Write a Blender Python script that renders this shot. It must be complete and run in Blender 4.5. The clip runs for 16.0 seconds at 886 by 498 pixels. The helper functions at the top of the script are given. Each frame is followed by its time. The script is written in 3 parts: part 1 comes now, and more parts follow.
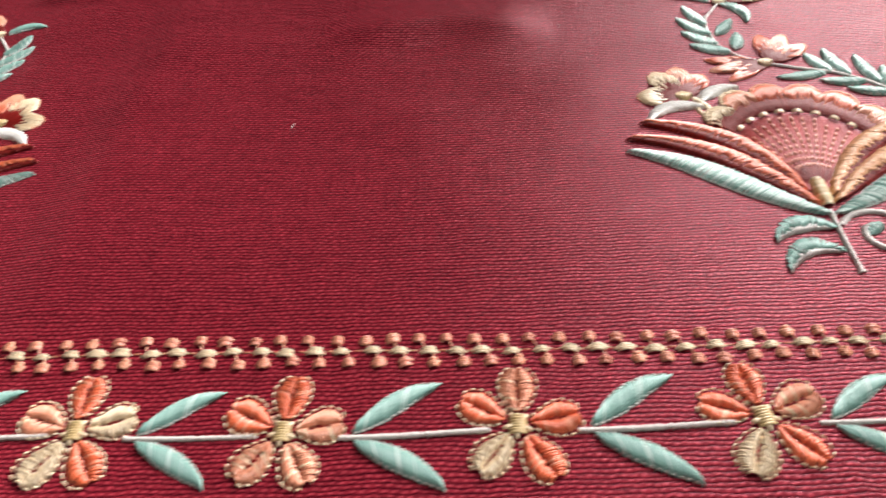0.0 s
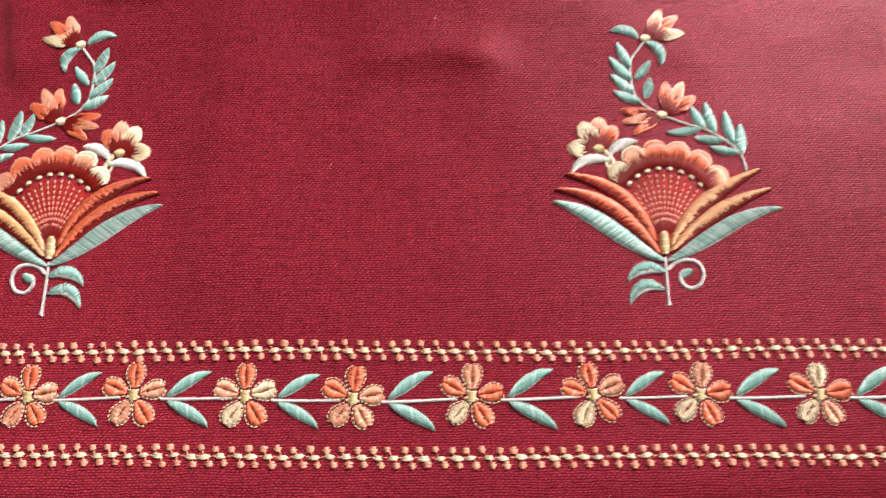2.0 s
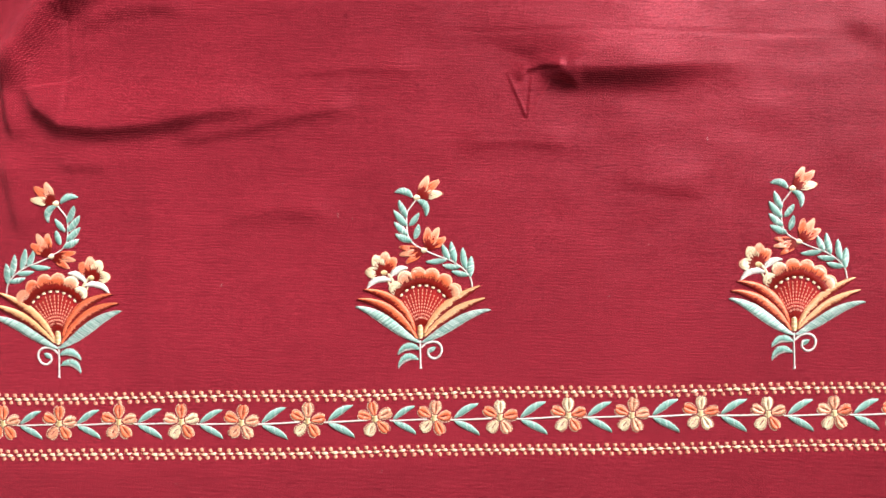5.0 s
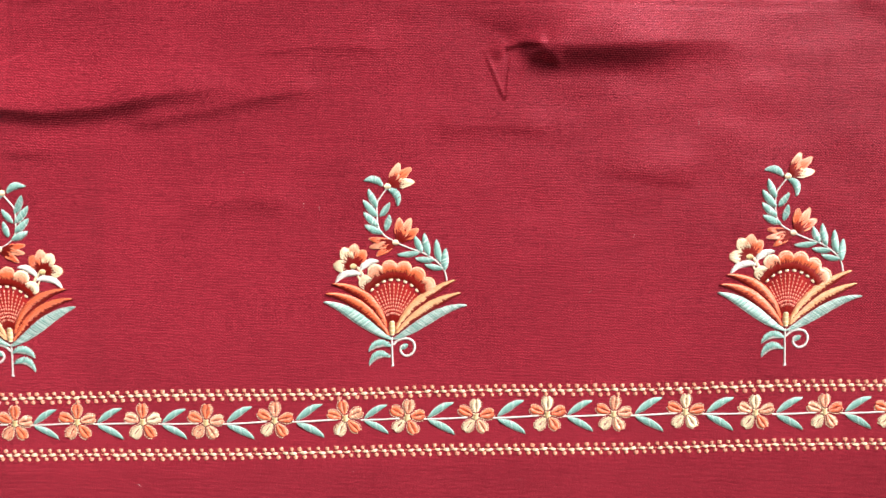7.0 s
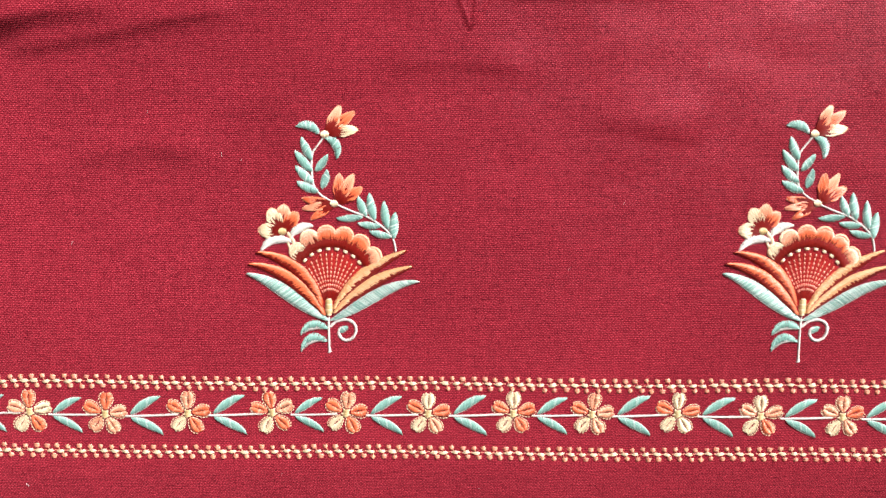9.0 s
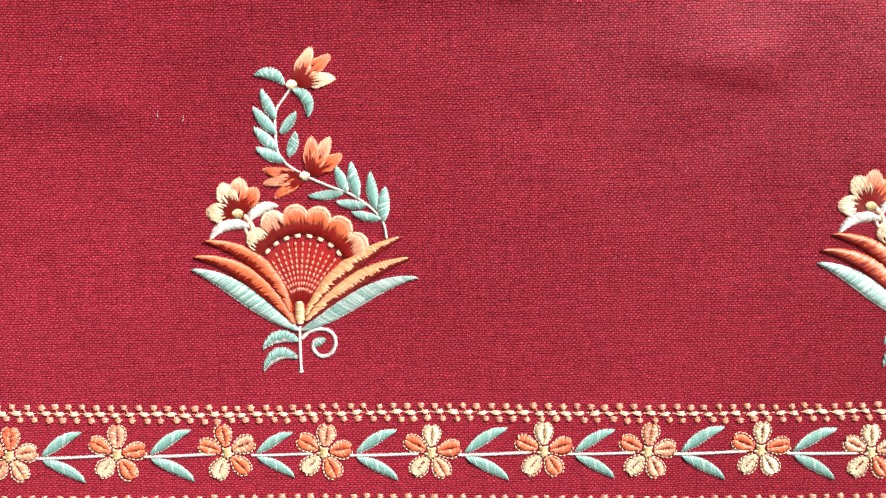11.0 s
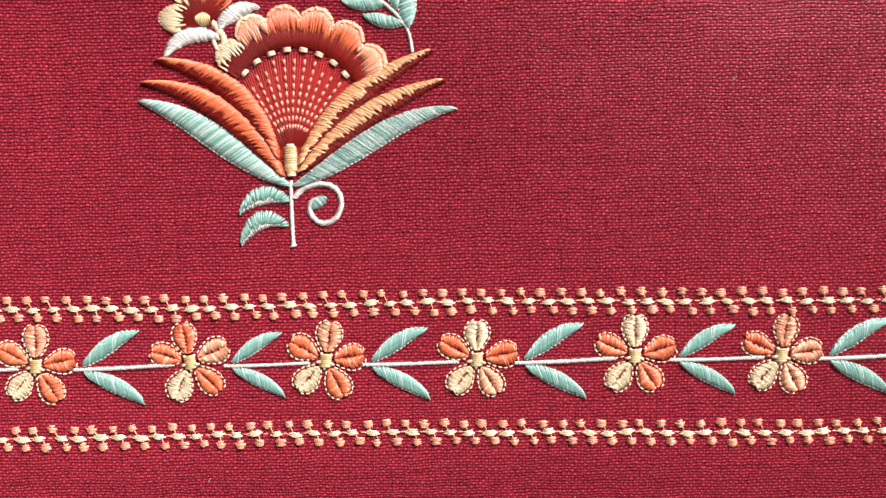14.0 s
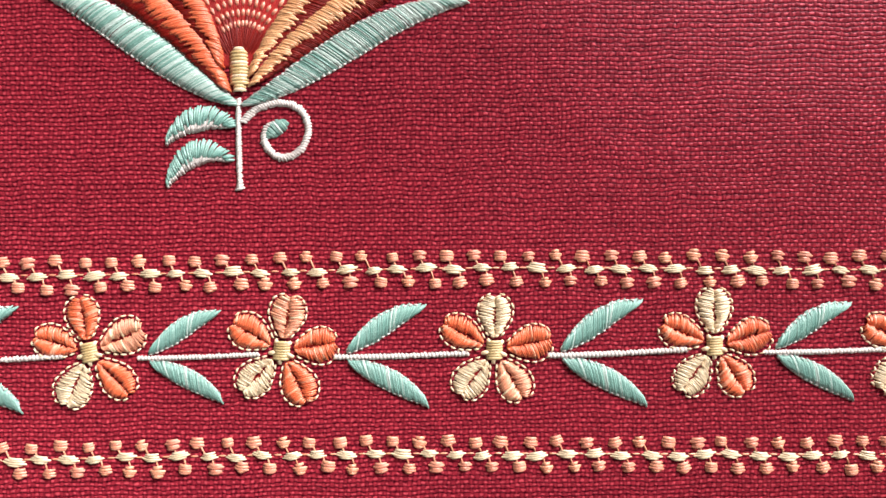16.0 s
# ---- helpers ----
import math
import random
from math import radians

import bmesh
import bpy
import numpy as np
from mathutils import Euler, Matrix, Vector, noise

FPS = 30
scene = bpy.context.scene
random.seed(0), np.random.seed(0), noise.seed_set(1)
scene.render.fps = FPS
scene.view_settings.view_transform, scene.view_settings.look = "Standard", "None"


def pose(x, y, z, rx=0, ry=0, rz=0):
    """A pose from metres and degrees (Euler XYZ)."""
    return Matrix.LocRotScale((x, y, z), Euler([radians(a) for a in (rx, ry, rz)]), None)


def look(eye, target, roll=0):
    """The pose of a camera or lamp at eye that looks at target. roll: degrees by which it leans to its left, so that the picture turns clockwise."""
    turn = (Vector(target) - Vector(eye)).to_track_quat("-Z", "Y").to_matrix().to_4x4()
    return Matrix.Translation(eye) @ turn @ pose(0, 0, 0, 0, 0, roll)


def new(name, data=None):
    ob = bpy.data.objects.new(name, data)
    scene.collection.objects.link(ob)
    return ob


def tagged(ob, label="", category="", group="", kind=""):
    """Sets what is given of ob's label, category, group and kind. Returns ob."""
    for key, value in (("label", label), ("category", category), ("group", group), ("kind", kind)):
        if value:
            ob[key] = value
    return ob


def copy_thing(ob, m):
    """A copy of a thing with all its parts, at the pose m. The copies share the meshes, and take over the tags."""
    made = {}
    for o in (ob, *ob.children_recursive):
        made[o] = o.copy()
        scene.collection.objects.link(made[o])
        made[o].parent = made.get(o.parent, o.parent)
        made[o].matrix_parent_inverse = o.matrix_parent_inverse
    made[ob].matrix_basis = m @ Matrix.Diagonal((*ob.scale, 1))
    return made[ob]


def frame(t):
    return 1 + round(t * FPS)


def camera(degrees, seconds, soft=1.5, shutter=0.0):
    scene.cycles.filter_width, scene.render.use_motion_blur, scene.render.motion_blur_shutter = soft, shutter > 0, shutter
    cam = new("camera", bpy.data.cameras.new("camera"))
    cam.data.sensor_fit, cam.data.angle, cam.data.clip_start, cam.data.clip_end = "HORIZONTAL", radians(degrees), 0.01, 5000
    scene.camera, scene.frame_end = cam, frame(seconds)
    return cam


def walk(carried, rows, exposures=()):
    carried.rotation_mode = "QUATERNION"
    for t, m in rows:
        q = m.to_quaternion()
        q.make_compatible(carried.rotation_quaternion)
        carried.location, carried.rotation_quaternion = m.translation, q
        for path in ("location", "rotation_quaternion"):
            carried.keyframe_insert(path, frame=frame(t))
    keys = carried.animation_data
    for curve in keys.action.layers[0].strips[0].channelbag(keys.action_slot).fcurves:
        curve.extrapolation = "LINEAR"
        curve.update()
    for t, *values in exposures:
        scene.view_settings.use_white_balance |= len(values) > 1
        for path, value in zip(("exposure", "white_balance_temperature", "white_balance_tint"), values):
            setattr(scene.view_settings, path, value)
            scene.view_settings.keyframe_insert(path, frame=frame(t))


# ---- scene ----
cam = camera(66.38, 16.0, shutter=0.25)
PATH = [
    (0, -0.06140, -0.07880, 0.08410, 41.500, 2.780, -0.310),
    (0.5, -0.09951, -0.08499, 0.09409, 40.219, 0.925, 0.108),
    (1, -0.11202, -0.08022, 0.12658, 34.278, 2.284, 1.934),
    (1.5, -0.08984, -0.06324, 0.16202, 20.591, 2.674, 1.240),
    (2, -0.06085, -0.04250, 0.18580, 14.200, 0.610, -0.590),
    (2.5, -0.04203, -0.02557, 0.21259, 10.926, -0.962, -0.606),
    (3, -0.02597, -0.01367, 0.24164, 6.151, 0.258, -0.349),
    (3.5, -0.01251, 0.00112, 0.27514, 6.135, 1.280, -0.243),
    (4, 0.00535, 0.01079, 0.29885, 4.178, 1.150, -1.101),
    (4.2, 0.01216, 0.01997, 0.30568, 2.629, 0.623, -1.151),
    (6.3, 0.01135, 0.06782, 0.33682, -2.680, -0.264, -1.628),
    (6.5, 0.01427, 0.06764, 0.33167, -3.208, 0.176, -1.668),
    (7, 0.02368, 0.06515, 0.30602, -4.492, -0.222, -1.337),
    (7.5, 0.02657, 0.06592, 0.28970, -5.590, -0.195, -0.866),
    (8, 0.03183, 0.06410, 0.28318, -6.772, -0.686, -0.392),
    (8.5, 0.03511, 0.06633, 0.27222, -7.196, -0.867, -0.277),
    (9, 0.04144, 0.06090, 0.25205, -7.546, -0.430, 0.052),
    (9.2, 0.04152, 0.06104, 0.24487, -7.454, -0.131, -0.018),
    (11.3, 0.04292, 0.03458, 0.18631, -4.608, 0.151, -0.707),
    (11.5, 0.04360, 0.02900, 0.18242, -3.743, 0.186, -0.728),
    (12, 0.03844, 0.02247, 0.17875, -2.465, 0.283, -0.781),
    (12.5, 0.03667, 0.01674, 0.17181, -2.379, 0.221, -0.762),
    (13, 0.03425, 0.00816, 0.15876, -2.636, -0.117, -1.012),
    (13.5, 0.03302, 0.00137, 0.14954, -2.934, -0.364, -0.987),
    (14, 0.03204, -0.00312, 0.14012, -4.241, 0.317, -1.242),
    (14.5, 0.03202, -0.00687, 0.13000, -3.373, 0.654, -1.359),
    (15, 0.03066, -0.01481, 0.11682, -0.925, -0.462, -1.419),
    (15.5, 0.02939, -0.01915, 0.10904, -0.431, -0.630, -1.285),
    (16, 0.02892, -0.02130, 0.10140, -0.162, -0.686, -0.811),
]

walk(cam, [(t, pose(x, y, z, rx, ry, rz)) for t, x, y, z, rx, ry, rz in PATH],
     exposures=[(0.0, -0.25), (0.5, 0.0), (1.0, -0.05), (1.5, -0.15), (2.0, -0.2), (2.5, -0.15), (3.0, -0.2), (3.5, -0.15), (4.0, 0.0), (7.0, -0.03), (9.0, -0.03), (12.5, 0.02), (13.5, -0.15), (14.5, -0.2), (16.0, -0.25)])

# ---------------------------------------------------------------- light
world = bpy.data.worlds.new("daylight")
scene.world = world
world.use_nodes = True
wn = world.node_tree.nodes
sky = wn.new("ShaderNodeTexSky")
sky.sky_type = "NISHITA"
sky.sun_disc = False
sky.sun_elevation = radians(38)
sky.sun_rotation = radians(30)
world.node_tree.links.new(sky.outputs[0], wn["Background"].inputs[0])
wn["Background"].inputs[1].default_value = 0.12

# daylight that comes in by the window
lamp = bpy.data.lights.new("window_light", "AREA")
lamp.shape, lamp.size, lamp.size_y = "RECTANGLE", 1.25, 0.95
lamp.energy = 165.0
lamp.color = (1.0, 0.97, 0.95)
window_light = new("window_light", lamp)
window_light.matrix_world = look((1.2, 1.66, 1.32), (0.0, 0.1, 0.0))


# ---------------------------------------------------------------- materials
class Net:
    """Short hand for a material's nodes."""

    def __init__(self, name):
        self.mat = bpy.data.materials.new(name)
        self.mat.use_nodes = True
        self.tree = self.mat.node_tree
        self.bsdf = self.tree.nodes["Principled BSDF"]

    def node(self, kind, **values):
        n = self.tree.nodes.new(kind)
        for key, value in values.items():
            n.inputs[key].default_value = value
        return n

    def link(self, a, b):
        self.tree.links.new(a, b)

    def math(self, op, a, b=None, c=None):
        n = self.tree.nodes.new("ShaderNodeMath")
        n.operation = op
        for k, v in enumerate((a, b, c)):
            if v is None:
                continue
            if isinstance(v, (int, float)):
                n.inputs[k].default_value = v
            else:
                self.link(v, n.inputs[k])
        return n.outputs[0]

    def mix(self, fac, a, b, blend="MIX"):
        n = self.tree.nodes.new("ShaderNodeMix")
        n.data_type, n.blend_type = "RGBA", blend
        for sock, v in ((n.inputs[0], fac), (n.inputs[6], a), (n.inputs[7], b)):
            if isinstance(v, (int, float)):
                sock.default_value = v
            elif isinstance(v, tuple):
                sock.default_value = (*v, 1.0)
            else:
                self.link(v, sock)
        return n.outputs[2]

    def noise(self, vector, scale, detail=2.0, rough=0.5):
        n = self.node("ShaderNodeTexNoise", Scale=scale, Detail=detail, Roughness=rough)
        self.link(vector, n.inputs["Vector"])
        return n.outputs["Fac"]

    def stretched(self, vector, sx, sy, sz=1.0):
        n = self.node("ShaderNodeMapping", Scale=(sx, sy, sz))
        self.link(vector, n.inputs["Vector"])
        return n.outputs["Vector"]


def thread(name, colour, deep, rough=0.40, sheen=0.1, gloss=0.95):
    """Twisted rayon thread: every strand its own tone, fine fibres."""
    n = Net(name)
    co = n.tree.nodes.new("ShaderNodeTexCoord").outputs["Object"]
    isle = n.tree.nodes.new("ShaderNodeNewGeometry").outputs["Random Per Island"]
    patch = n.noise(co, 260.0, 2.0)
    fibre = n.noise(co, 3800.0, 4.0, 0.7)
    tone = n.math("ADD", n.math("MULTIPLY", isle, 0.55), n.math("MULTIPLY", patch, 0.35))
    tone = n.math("MULTIPLY_ADD", fibre, 0.5, n.math("SUBTRACT", tone, 0.25))
    tone.node.use_clamp = True
    n.link(n.mix(tone, deep, colour), n.bsdf.inputs["Base Color"])
    n.bsdf.inputs["Roughness"].default_value = rough
    n.bsdf.inputs["Specular IOR Level"].default_value = gloss
    n.bsdf.inputs["Coat Weight"].default_value = gloss * 0.35
    n.bsdf.inputs["Coat Roughness"].default_value = 0.3
    n.bsdf.inputs["Sheen Weight"].default_value = sheen
    n.bsdf.inputs["Sheen Roughness"].default_value = 0.4
    bump = n.node("ShaderNodeBump", Strength=0.6, Distance=0.00014)
    n.link(fibre, bump.inputs["Height"])
    n.link(bump.outputs[0], n.bsdf.inputs["Normal"])
    return n.mat


MINT = thread("mint_thread", (0.68, 0.80, 0.75), (0.48, 0.63, 0.57))
TEAL = thread("teal_thread", (0.32, 0.54, 0.47), (0.15, 0.35, 0.30))
PALE = thread("pale_thread", (0.84, 0.78, 0.73), (0.66, 0.58, 0.56))
ORANGE = thread("orange_thread", (0.95, 0.225, 0.085), (0.80, 0.125, 0.04))
PEACH = thread("peach_thread", (0.93, 0.44, 0.27), (0.83, 0.29, 0.16))
CREAM = thread("cream_thread", (0.95, 0.80, 0.57), (0.88, 0.64, 0.39))
RED = thread("red_thread", (0.31, 0.011, 0.005), (0.13, 0.002, 0.002), 0.5, 0.0, 0.25)
APRICOT = thread("apricot_thread", (0.96, 0.56, 0.28), (0.88, 0.38, 0.16))
PINK = thread("coral_thread", (0.86, 0.36, 0.24), (0.68, 0.20, 0.12))
WHITE = thread("white_thread", (0.92, 0.90, 0.86), (0.78, 0.75, 0.70))
CRIMSON = thread("crimson_thread", (0.52, 0.026, 0.020), (0.28, 0.008, 0.010), 0.5, 0.0, 0.25)
GOLD = thread("gold_thread", (0.80, 0.62, 0.32), (0.58, 0.38, 0.15))


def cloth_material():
    """Plain weave of maroon yarn: cross yarns lighter, long yarns darker, gap shade and highlights painted in."""
    n = Net("maroon_cloth")
    co = n.tree.nodes.new("ShaderNodeTexCoord").outputs["Object"]
    split = n.tree.nodes.new("ShaderNodeSeparateXYZ")
    n.link(co, split.inputs[0])
    wob_x = n.noise(n.stretched(co, 900.0, 60.0), 1.0, 2.0)
    wob_y = n.noise(n.stretched(co, 60.0, 700.0), 1.0, 2.0)
    ragged = n.math("MULTIPLY", n.noise(n.stretched(co, 1.0, 1.0, 1.7), 1100.0, 2.0), 0.6)
    ragged = n.math("MULTIPLY_ADD", n.noise(n.stretched(co, 1.4, 1.0, 2.9), 330.0, 1.0), 0.65, ragged)
    v = n.math("MULTIPLY_ADD", split.outputs[1], 1 / 0.00068, n.math("MULTIPLY_ADD", wob_y, 0.6, n.math("MULTIPLY_ADD", n.noise(co, 90.0, 1.0), 1.6, ragged)))
    pick = n.tree.nodes.new("ShaderNodeTexWhiteNoise")
    pick.noise_dimensions = "1D"
    row = n.math("FLOOR", v)
    n.link(row, pick.inputs["W"])
    shift = n.math("MULTIPLY_ADD", pick.outputs["Value"], 0.5, n.math("MULTIPLY", wob_x, 1.3))
    shift = n.math("MULTIPLY_ADD", n.noise(co, 1100.0, 2.0), 0.7, shift)
    shift = n.math("MULTIPLY_ADD", n.noise(n.stretched(co, 1.0, 1.0, 2.3), 110.0, 1.0), 1.5, shift)
    u = n.math("MULTIPLY_ADD", split.outputs[0], 1 / 0.00066, shift)
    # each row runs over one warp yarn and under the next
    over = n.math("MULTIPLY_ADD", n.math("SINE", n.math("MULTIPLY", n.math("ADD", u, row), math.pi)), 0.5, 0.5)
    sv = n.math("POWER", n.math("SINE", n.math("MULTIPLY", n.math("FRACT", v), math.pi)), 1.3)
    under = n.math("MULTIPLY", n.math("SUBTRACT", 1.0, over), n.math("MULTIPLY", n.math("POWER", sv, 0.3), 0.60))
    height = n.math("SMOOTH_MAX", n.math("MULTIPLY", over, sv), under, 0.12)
    slub = n.noise(n.stretched(co, 26.0, 1700.0), 1.0, 2.0)
    warp = n.noise(n.stretched(co, 1500.0, 30.0), 1.0, 2.0)
    grain = n.noise(co, 1900.0, 4.0, 0.75)
    patch = n.noise(co, 14.0, 3.0)
    fleck = n.noise(n.stretched(co, 330.0, 620.0), 1.0, 3.0, 0.6)
    # colour follows weave height: shade in the gaps is painted near-black
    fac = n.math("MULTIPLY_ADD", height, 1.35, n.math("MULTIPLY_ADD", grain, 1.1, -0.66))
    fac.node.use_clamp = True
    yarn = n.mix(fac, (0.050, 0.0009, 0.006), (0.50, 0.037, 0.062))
    # pink highlight painted onto the tops of the raised yarns
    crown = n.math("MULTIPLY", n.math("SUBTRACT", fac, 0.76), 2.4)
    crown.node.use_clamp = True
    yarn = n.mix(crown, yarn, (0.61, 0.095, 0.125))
    tone = n.math("ADD", n.math("MULTIPLY", slub, 0.55), n.math("MULTIPLY", warp, 0.3))
    tone = n.math("ADD", tone, n.math("MULTIPLY_ADD", grain, 1.15, n.math("MULTIPLY_ADD", fleck, 0.75, n.math("MULTIPLY", patch, 0.4))))
    tone = n.math("MULTIPLY_ADD", tone, 1.0, -0.55)
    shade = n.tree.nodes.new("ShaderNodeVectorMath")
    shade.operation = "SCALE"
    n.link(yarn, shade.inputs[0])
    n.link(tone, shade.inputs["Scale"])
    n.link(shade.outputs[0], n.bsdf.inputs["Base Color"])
    n.bsdf.inputs["Roughness"].default_value = 0.30
    n.bsdf.inputs["Diffuse Roughness"].default_value = 1.0
    n.bsdf.inputs["Specular IOR Level"].default_value = 0.14
    n.bsdf.inputs["Metallic"].default_value = 0.07
    n.bsdf.inputs["Specular Tint"].default_value = (1.0, 0.42, 0.56, 1.0)
    n.bsdf.inputs["Sheen Weight"].default_value = 0.02
    n.bsdf.inputs["Sheen Roughness"].default_value = 0.35
    n.bsdf.inputs["Sheen Tint"].default_value = (1.0, 0.45, 0.6, 1.0)
    b1 = n.node("ShaderNodeBump", Strength=1.0, Distance=0.00009)
    n.link(n.math("MULTIPLY_ADD", grain, 0.7, height), b1.inputs["Height"])
    n.link(b1.outputs[0], n.bsdf.inputs["Normal"])
    return n.mat


def plain(name, colour, rough=0.8, scale=30.0):
    n = Net(name)
    co = n.tree.nodes.new("ShaderNodeTexCoord").outputs["Object"]
    spots = n.noise(co, scale, 4.0)
    dark = tuple(c * 0.82 for c in colour)
    n.link(n.mix(spots, dark, colour), n.bsdf.inputs["Base Color"])
    n.bsdf.inputs["Roughness"].default_value = rough
    return n.mat


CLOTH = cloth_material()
PLASTER = plain("grey_plaster", (0.28, 0.27, 0.26))
FLOORING = plain("floor_tile", (0.20, 0.18, 0.16), 0.4, 6.0)
TABLE = plain("table_wood", (0.22, 0.12, 0.06), 0.5, 18.0)


# ---------------------------------------------------------------- the cloth
def bell(d, s):
    return math.exp(-(d / s) ** 2)


def ease(a, b, v):
    s = min(1.0, max(0.0, (v - a) / (b - a)))
    return s * s * (3 - 2 * s)


# the folds that wander: rise, steep side, soft side, fade, and the line of the steep side
FOLDS = (
    (4.8, 4.6, 16.0, 44.0, ((-184, 146), (-188, 126), (-182, 115), (-170, 106), (-151, 103.5), (-125, 105), (-99, 110), (-60, 115))),
    (10.0, 4.6, 11.0, 22.0, ((-192, 122), (-184, 142), (-169, 161), (-138, 178), (-105, 192))),
    (2.1, 3.4, 10.0, 18.0, ((-118, 97), (-75, 104), (-54, 109), (-24, 113))),
    (2.2, 4.0, 9.0, 14.0, ((-160, 149), (-145, 159), (-126, 162), (-104, 160))),
    (2.8, 2.6, 6.0, 12.0, ((-199, 152), (-198, 124), (-195, 100))),
    (2.2, 4.0, 10.0, 14.0, ((-201, 99), (-197, 76), (-192, 52))),
    (2.8, 5.0, 14.0, 20.0, ((-142, 177), (-107, 172), (-70, 172), (-20, 177))),
    (1.1, 2.6, 6.0, 10.0, ((-176, 88), (-160, 87), (-144, 87))),
    (1.8, 5.5, 10.0, 16.0, ((-94, 58), (-65, 64), (-38, 58))),
    (1.4, 5.0, 10.0, 18.0, ((92, 75), (118, 70), (144, 66))),
    (1.3, 7.0, 14.0, 18.0, ((200, 152), (222, 140), (244, 126))),
    (1.6, 1.2, 4.0, 5.0, ((50, 123), (54, 129), (61, 131), (72, 129))),
    (1.8, 1.3, 4.0, 6.0, ((63, 123), (69, 126.4), (80, 120))),
    (0.9, 3.0, 9.0, 14.0, ((-58, 128), (-30, 131), (4, 129))),
    (0.8, 3.0, 8.0, 14.0, ((20, 92), (46, 95), (76, 91))),
)


def wander(x, y, rise, steep, soft, fade, line):
    """A fold whose steep side follows a line, its crest on the line's left."""
    reach = soft * 2.4
    if not (min(p[0] for p in line) - reach < x < max(p[0] for p in line) + reach and min(p[1] for p in line) - reach < y < max(p[1] for p in line) + reach):
        return 0.0
    near, run, best = 1e9, 0.0, 0.0
    for a, b in zip(line, line[1:]):
        dx, dy = b[0] - a[0], b[1] - a[1]
        size = math.hypot(dx, dy)
        s = min(1.0, max(0.0, ((x - a[0]) * dx + (y - a[1]) * dy) / (size * size)))
        d = math.hypot(x - a[0] - dx * s, y - a[1] - dy * s)
        if d < near:
            near, best = d, run + s * size
            side = 1 if dx * (y - a[1]) - dy * (x - a[0]) > 0 else -1
        run += size
    d = near * side - steep * 0.7
    return rise * bell(d, soft if d > 0 else steep) * ease(0, fade, best) * (1 - ease(run - fade, run, best))


def cloth_height(x, y):
    """Height of the cloth in millimetres, at a place in millimetres."""
    h = 0.0
    if y > 40:
        d = y - 131 - 1.5 * math.sin(x / 21)
        h += 7.6 * bell(d, 34.0 if d > 0 else 6.8) * ease(54 - 40 * ease(0, 20, d), 78 + 40 * ease(0, 20, d), x) * (1 - ease(100, 168, x))
        for one in FOLDS:
            h += wander(x, y, *one)
        # pinched flap beside the fold
        rim = 0.6 + (y - 108) * 0.52 - abs(x - 53.5 - (y - 108) * 0.12)
        h += ((0.55 if x < 53.5 + (y - 108) * 0.12 else 1.0) * ease(-0.8, 0.8, rim) + 0.4 * bell(rim, 0.8)) * ease(106, 109, y) * (1 - ease(120, 132, y))
        # pressed creases
        h -= 0.9 * bell(x + 163.5 + (178 - y) * 0.055 - 0.5 * math.sin(y / 9), 1.1) * ease(106, 118, y)
        h -= 0.22 * bell(y - 149.3 + (x - 15) * 0.031, 0.9) * ease(4, 30, x) * (1 - ease(190, 215, x))
        h -= 0.2 * bell(y - 99 + (x - 15) * 0.02, 0.9) * ease(0, 20, x) * (1 - ease(36, 60, x))
    # soft swells
    h += (0.12 + 0.5 * ease(0, 60, y)) * noise.noise(Vector((x / 24, y / 13, 0.3)))
    h += 0.35 * math.sin(x / 37 + 0.6) * math.sin(y / 29 + 1.0) * ease(-20, 30, y)
    h += 2.1 * bell(x + 128 - 0.03 * y, 8.5 if x < -128 + 0.03 * y else 26) * (1 - ease(60, 110, y)) * ease(-30, 0, y)
    if x < -140:
        h -= 0.0006 * (x + 140) ** 2
    if y < -57:
        d = -57 - y
        h -= 0.17 * (d - 3 * (1 - math.exp(-d / 3)))
    edge = max(abs(x - 10) - 330, abs(y - 70) - 200, 0.0)
    h = max(h, -9.0)
    return h + (-10.5 - h) * ease(0, 70, edge)


def mesh_object(name, verts, faces, mats, parent=None, slots=None, smooth=True):
    me = bpy.data.meshes.new(name)
    me.from_pydata(verts, [], faces)
    for m in mats:
        me.materials.append(m)
    if slots is not None:
        me.polygons.foreach_set("material_index", slots)
    me.polygons.foreach_set("use_smooth", [smooth] * len(faces))
    me.update()
    ob = new(name, me)
    if parent is not None:
        ob.parent = parent
    return ob


def steps(lo, hi, *bands):
    """Even steps from lo to hi, finer inside each band of (from, to, step)."""
    out, v = [], lo
    while v < hi:
        out.append(v)
        v += min([6.0] + [step for a, b, step in bands if a <= v < b])
    return out + [hi]


def build_cloth():
    xs = steps(-390, 410, (-225, 250, 1.3), (36, 86, 0.6))
    ys = steps(-200, 340, (-80, 200, 1.3), (104, 136, 0.6))
    w = len(xs)
    verts = [(x / 1000, y / 1000, cloth_height(x, y) / 1000) for y in ys for x in xs]
    faces = [(j * w + i, j * w + i + 1, (j + 1) * w + i + 1, (j + 1) * w + i)
             for j in range(len(ys) - 1) for i in range(w - 1)]
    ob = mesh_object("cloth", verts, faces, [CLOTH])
    return tagged(ob, "creased maroon woven cotton cloth spread out on a table", "cloth", kind="structure")


cloth = build_cloth()


